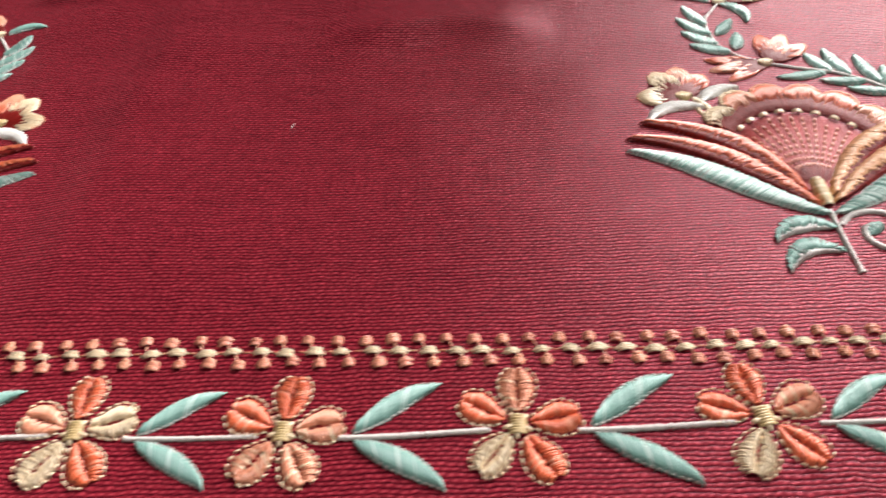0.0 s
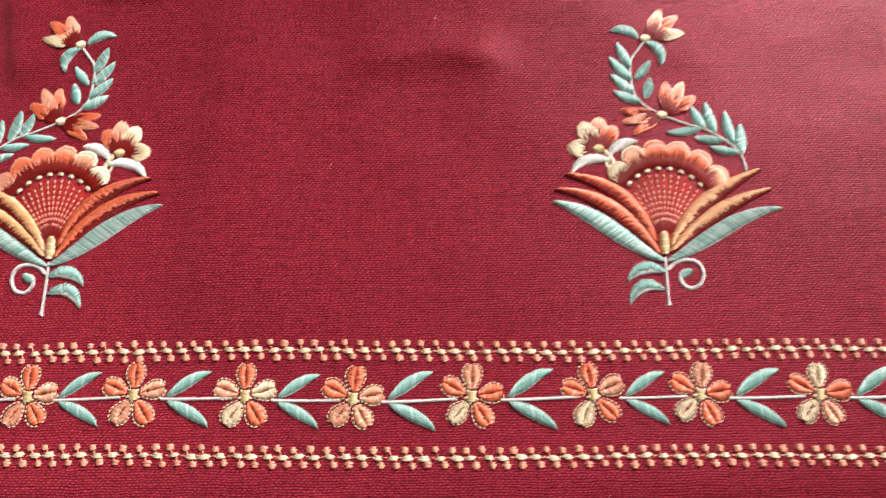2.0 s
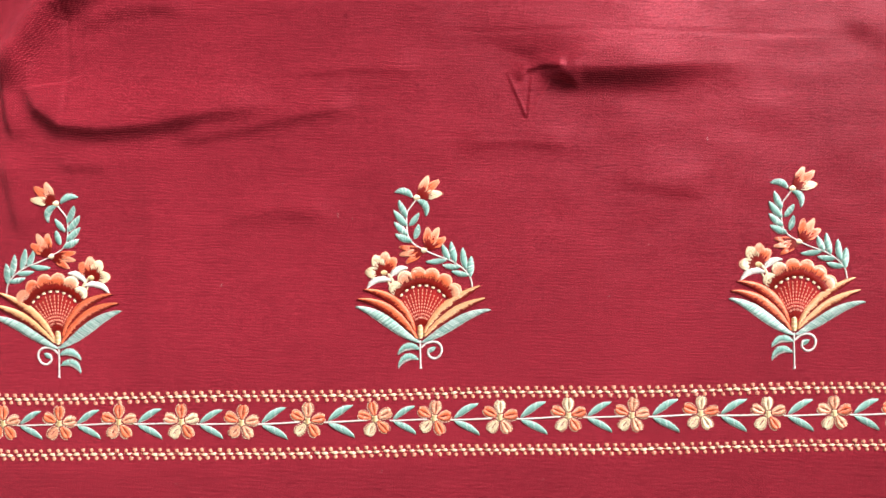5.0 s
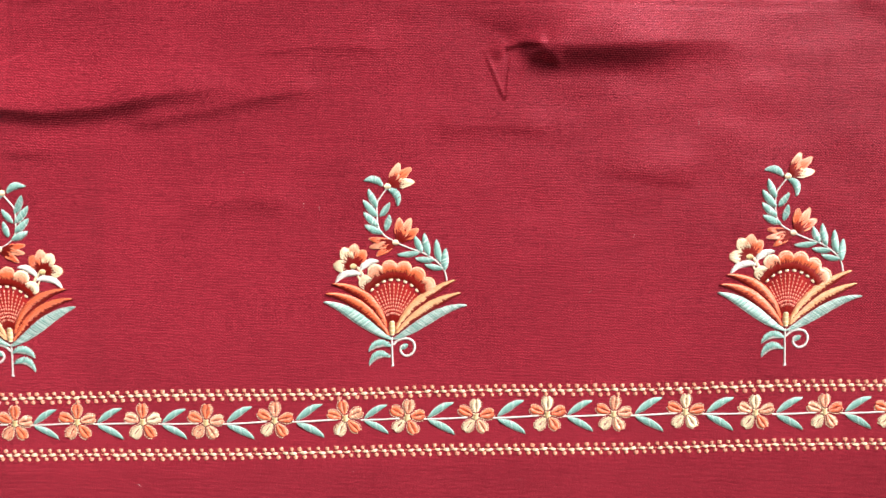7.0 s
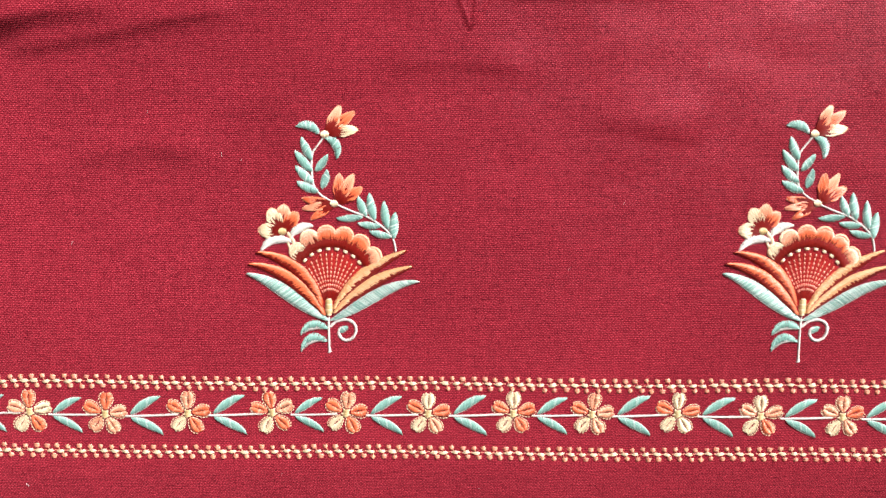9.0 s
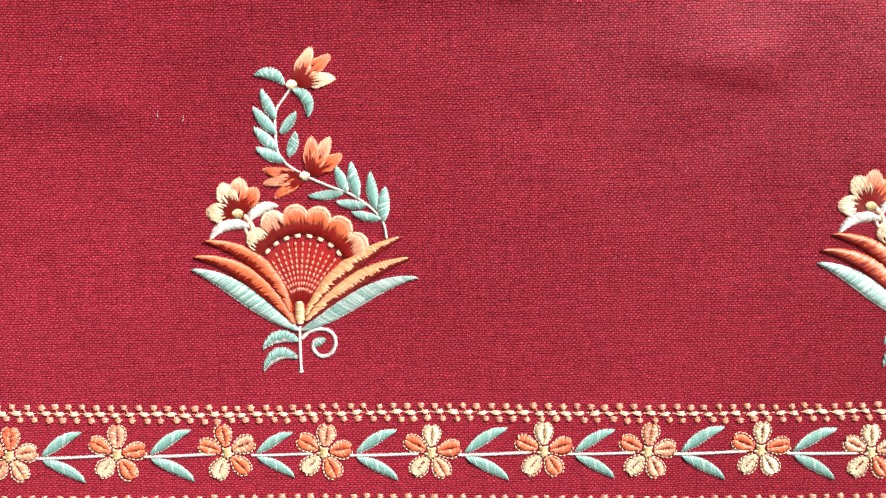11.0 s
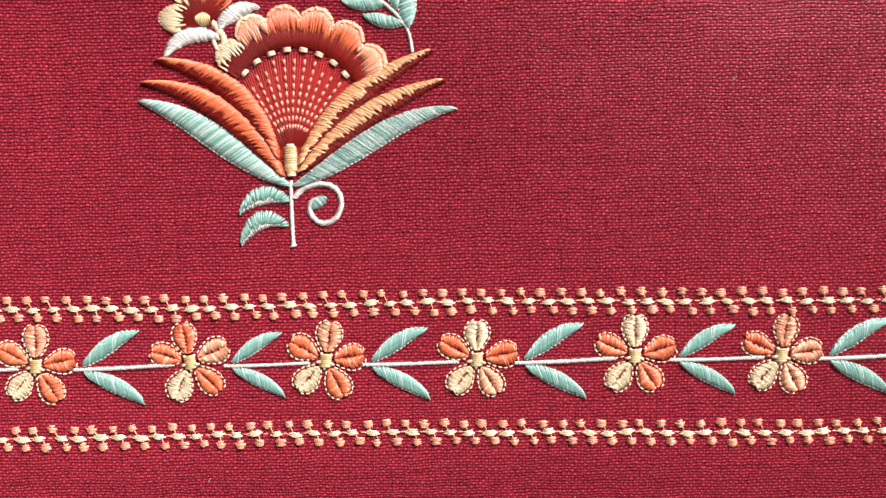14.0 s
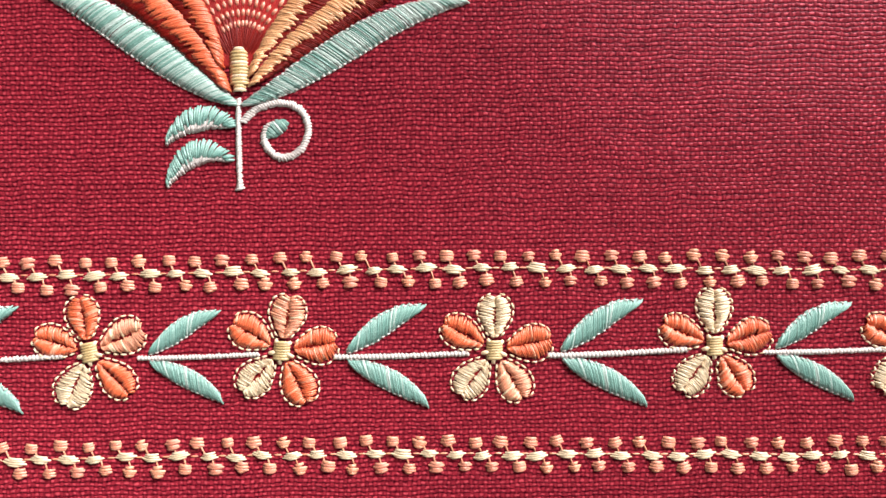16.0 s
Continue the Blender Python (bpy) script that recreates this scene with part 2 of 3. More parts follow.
# ---------------------------------------------------------------- the room round it
def box(name, x0, x1, y0, y1, z0, z1, mat, label, category, kind="structure", bevel=0.0):
    bm = bmesh.new()
    bmesh.ops.create_cube(bm, size=1.0)
    for v in bm.verts:
        v.co = ((x0 + x1) / 2 + v.co.x * (x1 - x0), (y0 + y1) / 2 + v.co.y * (y1 - y0), (z0 + z1) / 2 + v.co.z * (z1 - z0))
    if bevel:
        bmesh.ops.bevel(bm, geom=list(bm.edges), offset=bevel, segments=2, affect="EDGES")
    me = bpy.data.meshes.new(name)
    bm.to_mesh(me)
    bm.free()
    me.materials.append(mat)
    return tagged(new(name, me), label, category, kind=kind)


def build_room():
    x0, x1, y0, y1, z0, z1 = -1.7, 1.9, -1.9, 1.75, -0.76, 1.84
    box("floor", x0 - 0.1, x1 + 0.1, y0 - 0.1, y1 + 0.1, z0 - 0.1, z0, FLOORING, "plain grey tiled floor of the room", "floor")
    box("ceiling", x0 - 0.1, x1 + 0.1, y0 - 0.1, y1 + 0.1, z1, z1 + 0.1, PLASTER, "plain dark grey plaster ceiling", "ceiling")
    box("wall_west", x0 - 0.1, x0, y0, y1, z0, z1, PLASTER, "plain dark grey plastered wall", "wall")
    box("wall_east", x1, x1 + 0.1, y0, y1, z0, z1, PLASTER, "plain dark grey plastered wall", "wall")
    box("wall_south", x0, x1, y0 - 0.1, y0, z0, z1, PLASTER, "plain dark grey plastered wall", "wall")
    # wall with a wide window opening
    a, b, c, d = 0.5, 1.87, 0.75, 1.78
    wall = new("wall_north")
    tagged(wall, "plain dark grey plastered wall with a wide window opening", "wall", kind="structure")
    for q in ((x0, a, z0, z1), (b, x1, z0, z1), (a, b, z0, c), (a, b, d, z1)):
        piece = box("wall_section", q[0], q[1], y1, y1 + 0.1, q[2], q[3], PLASTER, "", "", "")
        piece.parent = wall


build_room()


def build_table():
    table = tagged(new("table"), "plain brown wooden table under the cloth", "table")
    table.location = (0.01, 0.07, -0.76)
    top = box("tabletop", -0.55, 0.55, -0.40, 0.40, 0.714, 0.749, TABLE, "", "", "", 0.004)
    top.parent = table
    for sx in (-1, 1):
        for sy in (-1, 1):
            leg = box("leg", sx * 0.49 - 0.03, sx * 0.49 + 0.03, sy * 0.34 - 0.03, sy * 0.34 + 0.03, 0.0, 0.714, TABLE, "", "", "", 0.004)
            leg.parent = table


build_table()


# ---------------------------------------------------------------- stitches
rnd = random.Random(7)


def lerp(a, b, s):
    return (a[0] + (b[0] - a[0]) * s, a[1] + (b[1] - a[1]) * s)


class Stitches:
    """Strands of thread in millimetres, on the cloth at an origin; flip mirrors them."""

    def __init__(self, origin=None, flip=1, scale=1.0, lift=0.0):
        self.verts, self.faces, self.slots, self.mats = [], [], [], []
        self.origin, self.flip, self.scale, self.lift = origin, flip, scale, lift

    def place(self, x, y, z):
        x, y = x * self.flip * self.scale, y * self.scale
        z += self.lift
        if self.origin:
            z += cloth_height(self.origin[0] + x, self.origin[1] + y) - self.origin[2]
        self.verts.append((x / 1000, y / 1000, z / 1000))

    def strand(self, a, b, mat, width=0.42, arch=0.45, start=0.02, end=0.02, bow=0.0, seg=5, full=0.5):
        """One thread from a to b, bulging up by arch."""
        dx, dy = b[0] - a[0], b[1] - a[1]
        size = math.hypot(dx, dy)
        if size < 0.05:
            return
        nx, ny = -dy / size, dx / size
        if mat not in self.mats:
            self.mats.append(mat)
        slot, first = self.mats.index(mat), len(self.verts)
        for k in range(seg + 1):
            s = k / seg
            dome = max(0.0, 1 - (2 * s - 1) ** 2) ** full
            cx, cy = a[0] + dx * s + nx * bow * dome, a[1] + dy * s + ny * bow * dome
            z = start + (end - start) * s + arch * dome
            half = width / 2 * (0.62 + 0.38 * dome)
            self.place(cx - nx * half, cy - ny * half, z - 0.12)
            self.place(cx, cy, z + width * 0.30)
            self.place(cx + nx * half, cy + ny * half, z - 0.12)
        for k in range(seg):
            for c in (0, 1):
                p = first + k * 3 + c
                q = (p, p + 3, p + 4, p + 1)
                self.faces.append(q if self.flip > 0 else q[::-1])
                self.slots.append(slot)

    def part(self, name, parent, label=""):
        ob = mesh_object(name, self.verts, self.faces, self.mats, parent, self.slots)
        if label:
            tagged(ob, label)
        return ob


def curve_points(points, gap):
    """Even steps along a smooth curve through points."""
    pts = [points[0], *points, points[-1]]
    fine = []
    for i in range(1, len(pts) - 2):
        p0, p1, p2, p3 = pts[i - 1:i + 3]
        for k in range(16):
            s = k / 16
            fine.append(tuple(0.5 * (2 * p1[c] + (p2[c] - p0[c]) * s + (2 * p0[c] - 5 * p1[c] + 4 * p2[c] - p3[c]) * s * s
                                     + (3 * p1[c] - p0[c] - 3 * p2[c] + p3[c]) * s ** 3) for c in (0, 1)))
    fine.append(points[-1])
    out, left = [fine[0]], gap
    for a, b in zip(fine, fine[1:]):
        d = math.dist(a, b)
        while d >= left > 0:
            a = lerp(a, b, left / d)
            out.append(a)
            d, left = math.dist(a, b), gap
        left -= d
    return out


def cord(st, points, mat, width=0.8, gap=0.42, arch=0.35, slant=0.35, taper=None):
    """A narrow satin line of short slanting stitches across a curve."""
    path = curve_points(points, gap)
    for k in range(len(path) - 1):
        a, b = path[k], path[k + 1]
        d = math.dist(a, b) or 1
        tx, ty = (b[0] - a[0]) / d, (b[1] - a[1]) / d
        w = width * (taper(k / len(path)) if taper else 1.0) * rnd.uniform(0.85, 1.15) / 2
        sl = slant + rnd.uniform(-0.1, 0.1)
        st.strand((a[0] - ty * w - tx * sl, a[1] + tx * w - ty * sl), (a[0] + ty * w + tx * sl, a[1] - tx * w + ty * sl),
                  mat, gap * 1.15, arch * rnd.uniform(0.85, 1.15), seg=4)


def running(st, points, mat, dash=1.1, gap=0.35, width=0.45, arch=0.28):
    """Running stitches along a curve."""
    path = curve_points(points, dash + gap)
    for a, b in zip(path, path[1:]):
        e = dash / (dash + gap)
        j = rnd.uniform(-0.08, 0.08)
        st.strand((a[0] + j, a[1] - j), lerp(a, b, e), mat, width, arch * rnd.uniform(0.8, 1.2), seg=4)


def cubic(base, tip, b1, b2):
    dx, dy = tip[0] - base[0], tip[1] - base[1]
    size = math.hypot(dx, dy)
    nx, ny = -dy / size, dx / size
    c1 = (base[0] + dx / 3 + nx * b1, base[1] + dy / 3 + ny * b1)
    c2 = (base[0] + dx * 2 / 3 + nx * b2, base[1] + dy * 2 / 3 + ny * b2)

    def at(u):
        k = 1 - u
        x = k ** 3 * base[0] + 3 * k * k * u * c1[0] + 3 * k * u * u * c2[0] + u ** 3 * tip[0]
        y = k ** 3 * base[1] + 3 * k * k * u * c1[1] + 3 * k * u * u * c2[1] + u ** 3 * tip[1]
        tx = 3 * k * k * (c1[0] - base[0]) + 6 * k * u * (c2[0] - c1[0]) + 3 * u * u * (tip[0] - c2[0])
        ty = 3 * k * k * (c1[1] - base[1]) + 6 * k * u * (c2[1] - c1[1]) + 3 * u * u * (tip[1] - c2[1])
        d = math.hypot(tx, ty) or 1
        return x, y, tx / d, ty / d, size
    return at


def satin_leaf(st, base, tip, width, b1=0.0, b2=0.0, mat=None, under=None, share=0.6, pitch=0.30, slant=0.10, arch=0.62,
               peak=0.9, edge=None, side=1, pale=0.1):
    """A leaf of satin stitch from edge to edge. under: a second thread that fills the rest of each stitch on one side."""
    at = cubic(base, tip, b1, b2)
    size = at(0)[4] * 1.04
    count = max(6, int(size / pitch))

    def edges(u):
        u = min(1.0, max(0.0, u))
        x, y, tx, ty, _ = at(u)
        w = width / 2 * max(0.0, math.sin(math.pi * u ** peak)) ** 0.8 + 0.12
        return (x - ty * w * side, y + tx * w * side), (x + ty * w * side, y - tx * w * side)

    for k in range(count):
        u = (k + 0.5) / count
        j = rnd.uniform(-0.09, 0.09) / size
        a, b = edges(u - slant * 0.5 + j)[0], edges(u + slant * 0.5 + j)[1]
        w = math.dist(a, b)
        a, b = lerp(a, b, -rnd.uniform(0, 0.36) / max(w, 0.4)), lerp(b, a, -rnd.uniform(0, 0.3) / max(w, 0.4))
        high = arch * min(1.0, 0.35 + w / 3.5) * rnd.uniform(0.9, 1.1)
        if under is None or w < 0.8:
            own = MINT if mat is TEAL and rnd.random() < pale else mat
            st.strand(a, b, own, pitch * rnd.uniform(1.2, 1.5), high, full=0.34)
        else:
            cut = min(0.9, max(0.2, share + rnd.uniform(-0.16, 0.16)))
            st.strand(b, lerp(a, b, cut - 0.25), under, pitch * 1.35, high * 0.8)
            st.strand(a, lerp(a, b, cut), mat, pitch * 1.3, high * 0.95, 0.02, high * 0.45)
    if edge:
        for border in (0, 1):
            running(st, [edges(k / 10)[border] for k in range(11)], edge, 0.7, 0.2, 0.3, 0.3)


def fan_petal(st, base, tip, width, inner, outer, share=0.5, pitch=0.34, arch=0.5, root=0.15, rim=None, blunt=0.28):
    """A petal of long stitches that spread from its root, in two threads."""
    dx, dy = tip[0] - base[0], tip[1] - base[1]
    size = math.hypot(dx, dy)
    tx, ty = dx / size, dy / size
    count = max(5, int(width / pitch * 1.15))
    border = []
    for k in range(count):
        s = (k + 0.5) / count * 2 - 1
        reach = size * (1 - blunt * abs(s) ** 2.4) * rnd.uniform(0.97, 1.02)
        off = s * width / 2
        a = (base[0] - ty * off * root, base[1] + tx * off * root)
        b = (base[0] + tx * reach - ty * off * 0.92, base[1] + ty * reach + tx * off * 0.92)
        border.append(b)
        cut = min(0.85, max(0.15, share + rnd.uniform(-0.17, 0.17)))
        bow = s * width * 0.10
        st.strand(a, lerp(a, b, cut + 0.12), inner, pitch * 1.25, arch * 0.7, bow=bow)
        st.strand(b, lerp(a, b, cut - 0.05), outer, pitch * 1.3, arch, 0.02, arch * 0.4, bow=-bow)
    if rim:
        running(st, [lerp(base, border[0], 0.45), *border[::2], border[-1], lerp(base, border[-1], 0.45)], rim, 0.55, 0.2, 0.34, 0.25)


def knot(st, c, r, mat, pitch=0.36):
    """A small round pad of parallel stitches."""
    n = max(3, int(2 * r / pitch))
    for k in range(n):
        s = (k + 0.5) / n * 2 - 1
        h = r * math.sqrt(max(0.05, 1 - s * s))
        st.strand((c[0] + s * r, c[1] - h), (c[0] + s * r, c[1] + h), mat, pitch * 1.3, 0.6 * rnd.uniform(0.9, 1.1))


# ---------------------------------------------------------------- the large motifs
def build_motif(x, y, flip, scale, stem, warm, label, turn=0.0):
    """One lotus spray. warm: threads of the paler side's petals."""
    z = cloth_height(x, y)
    motif = tagged(new("embroidered_motif"), label, "embroidery", "floral sprays above the border")
    motif.matrix_basis = pose(x / 1000, y / 1000, z / 1000, 0, 0, turn)
    place = (x, y, z)

    def start(lift=0.0):
        return Stitches(place, flip, scale, lift)

    # stalk, its two leaves and the scroll
    st = start()
    cord(st, [(0.0, 1.0), (-0.1, -5.0), (0.0, stem)], PALE, 1.0, 0.40, 0.45, 0.3, lambda s: 0.8 + 0.9 * max(0, s - 0.85) / 0.15)
    tagged(st.part("stalk", motif, "pale lilac-white stitched stalk"), kind="stuff")
    for base, tip, w, b1, b2 in (((-0.4, -2.9), (-10.8, -5.4), 3.2, -3.4, -3.2), ((-0.9, -8.0), (-10.7, -11.7), 3.2, -4.6, -3.6)):
        st = start()
        satin_leaf(st, base, tip, w, -b1 * -1, b2, TEAL, PALE, 0.84, 0.32, 0.1, edge=None, side=-1)
        st.part("leaf", motif)
    st = start()
    cord(st, [(0.6, -2.2), (2.8, -0.3), (6.4, 0.5), (9.3, -0.7), (10.3, -3.6), (8.9, -6.7), (6.0, -7.6), (3.9, -5.7), (4.0, -3.5), (5.5, -2.4)], PALE, 1.1, 0.42, 0.4)
    satin_leaf(st, (4.1, -4.6), (7.3, -2.5), 2.0, 0.5, 0.3, TEAL, pitch=0.3)
    tagged(st.part("scroll", motif, "pale curled tendril"), kind="stuff")

    # outer teal leaves and the orange blades
    for base, tip, w, b1, b2, side in (((0.0, 0.2), (-30.6, 18.2), 4.7, 0.8, -3.6, -1), ((0.5, 0.2), (34.4, 15.2), 4.0, -0.6, 4.8, 1)):
        st = start()
        satin_leaf(st, base, tip, w, b1, b2, TEAL, None, 0.62, 0.22, 0.05, 0.75, 0.95, PALE, side, 0.5)
        st.part("outer_leaf", motif, "teal satin-stitched leaf with pale edge")
    for base, tip, w, b1, b2, side, main in (((-1.3, 2.3), (-29.8, 21.8), 4.6, -4.2, -6.4, -1, ORANGE), ((-2.2, 5.9), (-26.8, 26.3), 4.3, -6.4, -6.4, -1, ORANGE),
                                             ((1.7, 3.0), (32.2, 21.0), 4.2, 2.9, 3.2, 1, warm), ((1.7, 4.4), (29.9, 27.0), 4.3, 4.6, 3.4, 1, warm)):
        st = start()
        satin_leaf(st, base, tip, w, b1, b2, main, RED, 0.68, 0.32, 0.07, 0.8, 0.9, None, side)
        tagged(st.part("blade", motif, "orange blade petal with red lower edge"), kind="stuff")

    # fan of the lotus
    cx, cy = 1.5, 14.5
    st = start()
    for k in range(46):
        s = (k + 0.5) / 46
        ang = radians(146 - 118 * s)
        b = (cx + 12.6 * math.cos(ang), cy + 12.6 * math.sin(ang))
        a = (0.6 + (s - 0.5) * 5.0, 6.0)
        st.strand(a, b, CRIMSON, 0.75, 0.10, seg=4)
    for k in range(26):
        s = k / 25
        a = (0.4 + (s - 0.5) * 3.0, 7.6 + rnd.uniform(-0.4, 0.4))
        b = (0.8 + (s - 0.5) * 9.5, 14.0 + rnd.uniform(-1.6, 1.2) - 7 * (s - 0.5) ** 2)
        st.strand(a, b, RED, 0.5, 0.38)
    fan = tagged(st.part("fan", motif, "dark red stitched fan"), kind="stuff")
    for k in range(11):
        st = start(0.1)
        s = (k + 0.5) / 11
        ang = radians(147 - 117 * s)
        b = (cx + 12.2 * math.cos(ang), cy + 12.2 * math.sin(ang))
        a = (0.8 + (s - 0.5) * 5.4, 11.6 - 4 * (s - 0.5) ** 2)
        running(st, [a, lerp(a, b, 0.5), b], PINK, 1.35, 0.28, 0.55, 0.34)
        st.part("ray", fan, "coral running stitches")
    st = start(0.25)
    for k in range(8):
        s = (k + 0.5) / 8
        ang = radians(146 - 116 * s)
        c = (cx + 13.2 * math.cos(ang), cy + 13.2 * math.sin(ang))
        t2 = (-math.sin(ang) * 0.85, math.cos(ang) * 0.85)
        for o in (-0.28, 0.0, 0.28):
            q = (c[0] + math.cos(ang) * o, c[1] + math.sin(ang) * o)
            st.strand((q[0] - t2[0], q[1] - t2[1]), (q[0] + t2[0], q[1] + t2[1]), CREAM, 0.42, 0.42)
    st.part("beading", fan, "cream bead stitches")
    st = start()
    for k in range(13):
        yy = 2.4 + k * 0.5
        w = 1.45 if 1 < k < 12 else 1.0
        st.strand((0.2 - w, yy), (0.2 + w, yy + 0.1), GOLD if k % 4 else CREAM, 0.62, 0.85)
    tagged(st.part("heart", motif, "cream and gold satin heart"), kind="stuff")

    # scalloped crown
    for k in range(6):
        st = start(0.12)
        a0, a1 = 146 - 20.4 * k, 146 - 20.4 * (k + 1)
        light = CREAM if k == 0 else (PEACH if k in (1, 5) else ORANGE)
        full = 20.9 if k == 0 else 22.3
        for m in range(26):
            s = (m + 0.5) / 26
            ang = radians(a0 + (a1 - a0) * s)
            out = full - 2.7 + 2.7 * math.sin(math.pi * s) ** 0.55 + rnd.uniform(-0.15, 0.15)
            at = lambda r: (cx + r * math.cos(ang), cy + r * math.sin(ang))
            cut = 17.5 + rnd.uniform(-1.3, 1.3)
            st.strand(at(13.6), at(cut + 0.9), RED, 0.42, 0.45)
            st.strand(at(out - 0.7), at(cut - 0.2), light, 0.42, 0.62, 0.2, 0.3)
            st.strand(at(out), at(out - 0.7 - rnd.uniform(0.1, 0.7)), CREAM if k < 2 else PEACH, 0.42, 0.3, 0.02, 0.4)
        tagged(st.part("scallop", motif, "scalloped orange petal shaded dark red inside"), kind="stuff")

    # side blossom with its two pale leaves
    c = (-16.5, 34.2)
    for tip, w, light in (((-25.6, 34.6), 5.6, CREAM), ((-21.2, 42.6), 5.8, CREAM), ((-15.8, 44.4), 5.4, PEACH), ((-10.9, 41.4), 5.2, ORANGE)):
        st = start()
        fan_petal(st, c, tip, w, RED, light, 0.56, root=0.3, rim=PEACH)
        st.part("petal", motif)
    st = start(0.2)
    knot(st, c, 1.5, GOLD)
    st.part("blossom_centre", motif, "gold stitched knot")
    for base, tip, w, b1, b2 in (((-13.6, 32.2), (-5.0, 36.2), 2.7, 1.9, 2.0), ((-13.4, 30.2), (-24.9, 26.8), 2.9, -3.6, -3.4)):
        st = start()
        satin_leaf(st, base, tip, w, b1, b2, WHITE, None, pitch=0.33, side=1)
        st.part("leaf", motif, "white satin-stitched leaf")
    st = start()
    cord(st, [(-14.6, 33.4), (-12.8, 31.0), (-12.2, 28.0), (-11.6, 25.0)], CREAM, 1.3)
    cord(st, [(-13.4, 31.5), (-14.6, 29.8), (-13.2, 27.0)], CREAM, 0.9)
    st.part("stem", motif)

    # twining stem with leaflets
    st = start()
    cord(st, [(25.7, 26.8), (24.7, 31.3), (21.4, 35.4), (15.8, 39.3), (10.1, 41.5), (4.5, 43.9), (3.1, 44.8)], PALE, 0.62)
    cord(st, [(3.1, 44.8), (0.2, 46.3), (-2.6, 48.4), (-4.6, 51.6), (-5.2, 57.2), (-4.8, 62.8), (-2.4, 66.4), (-0.4, 69.0)], PALE, 0.62)
    st.part("stem", motif, "pale twining stem")
    leaflets = (((14.8, 39.8), (11.9, 47.1), 3.0, 1), ((17.9, 38.3), (16.0, 48.3), 3.3, 1), ((22.7, 35.2), (21.4, 45.4), 3.2, 1), ((24.8, 31.4), (25.6, 41.2), 3.8, 1),
                ((13.4, 39.7), (3.8, 39.0), 2.5, 1), ((20.0, 36.2), (11.7, 37.2), 2.5, 1), ((24.0, 32.2), (16.0, 34.2), 2.5, 1),
                ((-5.0, 60.6), (-8.6, 68.8), 3.1, 1), ((-4.9, 56.4), (-11.1, 64.0), 3.2, 1), ((-4.6, 52.2), (-11.1, 58.4), 3.2, 1), ((-2.8, 48.9), (-10.7, 52.7), 3.2, 1),
                ((-3.8, 56.6), (0.8, 62.5), 2.7, -1), ((-1.5, 50.2), (0.5, 57.0), 2.9, -1))
    for base, tip, w, side in leaflets:
        st = start()
        satin_leaf(st, base, tip, w * 0.87, 0.35 * side, 0.35 * side, TEAL, None, pitch=0.33, slant=0.16, edge=PALE, side=side)
        tagged(st.part("leaflet", motif), kind="stuff")
    for base, tip, w, b1, b2 in (((-2.2, 70.0), (-10.4, 72.8), 2.8, -2.6, -2.2), ((0.0, 68.8), (4.0, 61.0), 2.8, 3.2, 3.0)):
        st = start()
        satin_leaf(st, base, tip, w, b1, b2, TEAL, None, pitch=0.33, edge=PALE, side=1)
        st.part("leaf", motif)

    # tulips and the bud
    for c, tips, lights in (((4.6, 45.2), ((5.0, 55.6), (10.2, 55.4), (13.5, 50.4)), (ORANGE, PEACH, ORANGE)),
                            ((1.2, 70.6), ((5.6, 80.2), (10.8, 78.0), (12.2, 71.8)), (PEACH, ORANGE, CREAM))):
        for tip, light in zip(tips, lights):
            st = start(0.05)
            fan_petal(st, c, tip, 4.4, RED, light, 0.5, root=0.45, rim=PEACH, blunt=0.45)
            st.part("tulip_petal", motif)
    for tip, light in (((-8.9, 46.4), ORANGE), ((-9.0, 42.6), PEACH), ((-5.8, 38.7), ORANGE)):
        st = start()
        fan_petal(st, (2.6, 44.3), tip, 3.2, RED, light, 0.58, root=0.5, rim=PEACH, blunt=0.5)
        st.part("bud_petal", motif)
    st = start(0.2)
    knot(st, (2.9, 44.6), 1.4, CREAM)
    st.part("node", motif, "cream stitched knot")
    st = start(0.2)
    knot(st, (0.0, 69.9), 1.5, CREAM)
    st.part("node", motif, "cream stitched knot")
    return motif


SPRAY = "embroidered lotus spray of orange and teal thread"
build_motif(-174.4, 1.0, -1, 1.0, -14.4, APRICOT, "mirrored " + SPRAY, -1.0)
build_motif(0.0, 0.0, 1, 1.0, -12.8, APRICOT, SPRAY)
build_motif(180.2, -0.3, 1, 1.01, -16.2, APRICOT, SPRAY + " with long stalk")


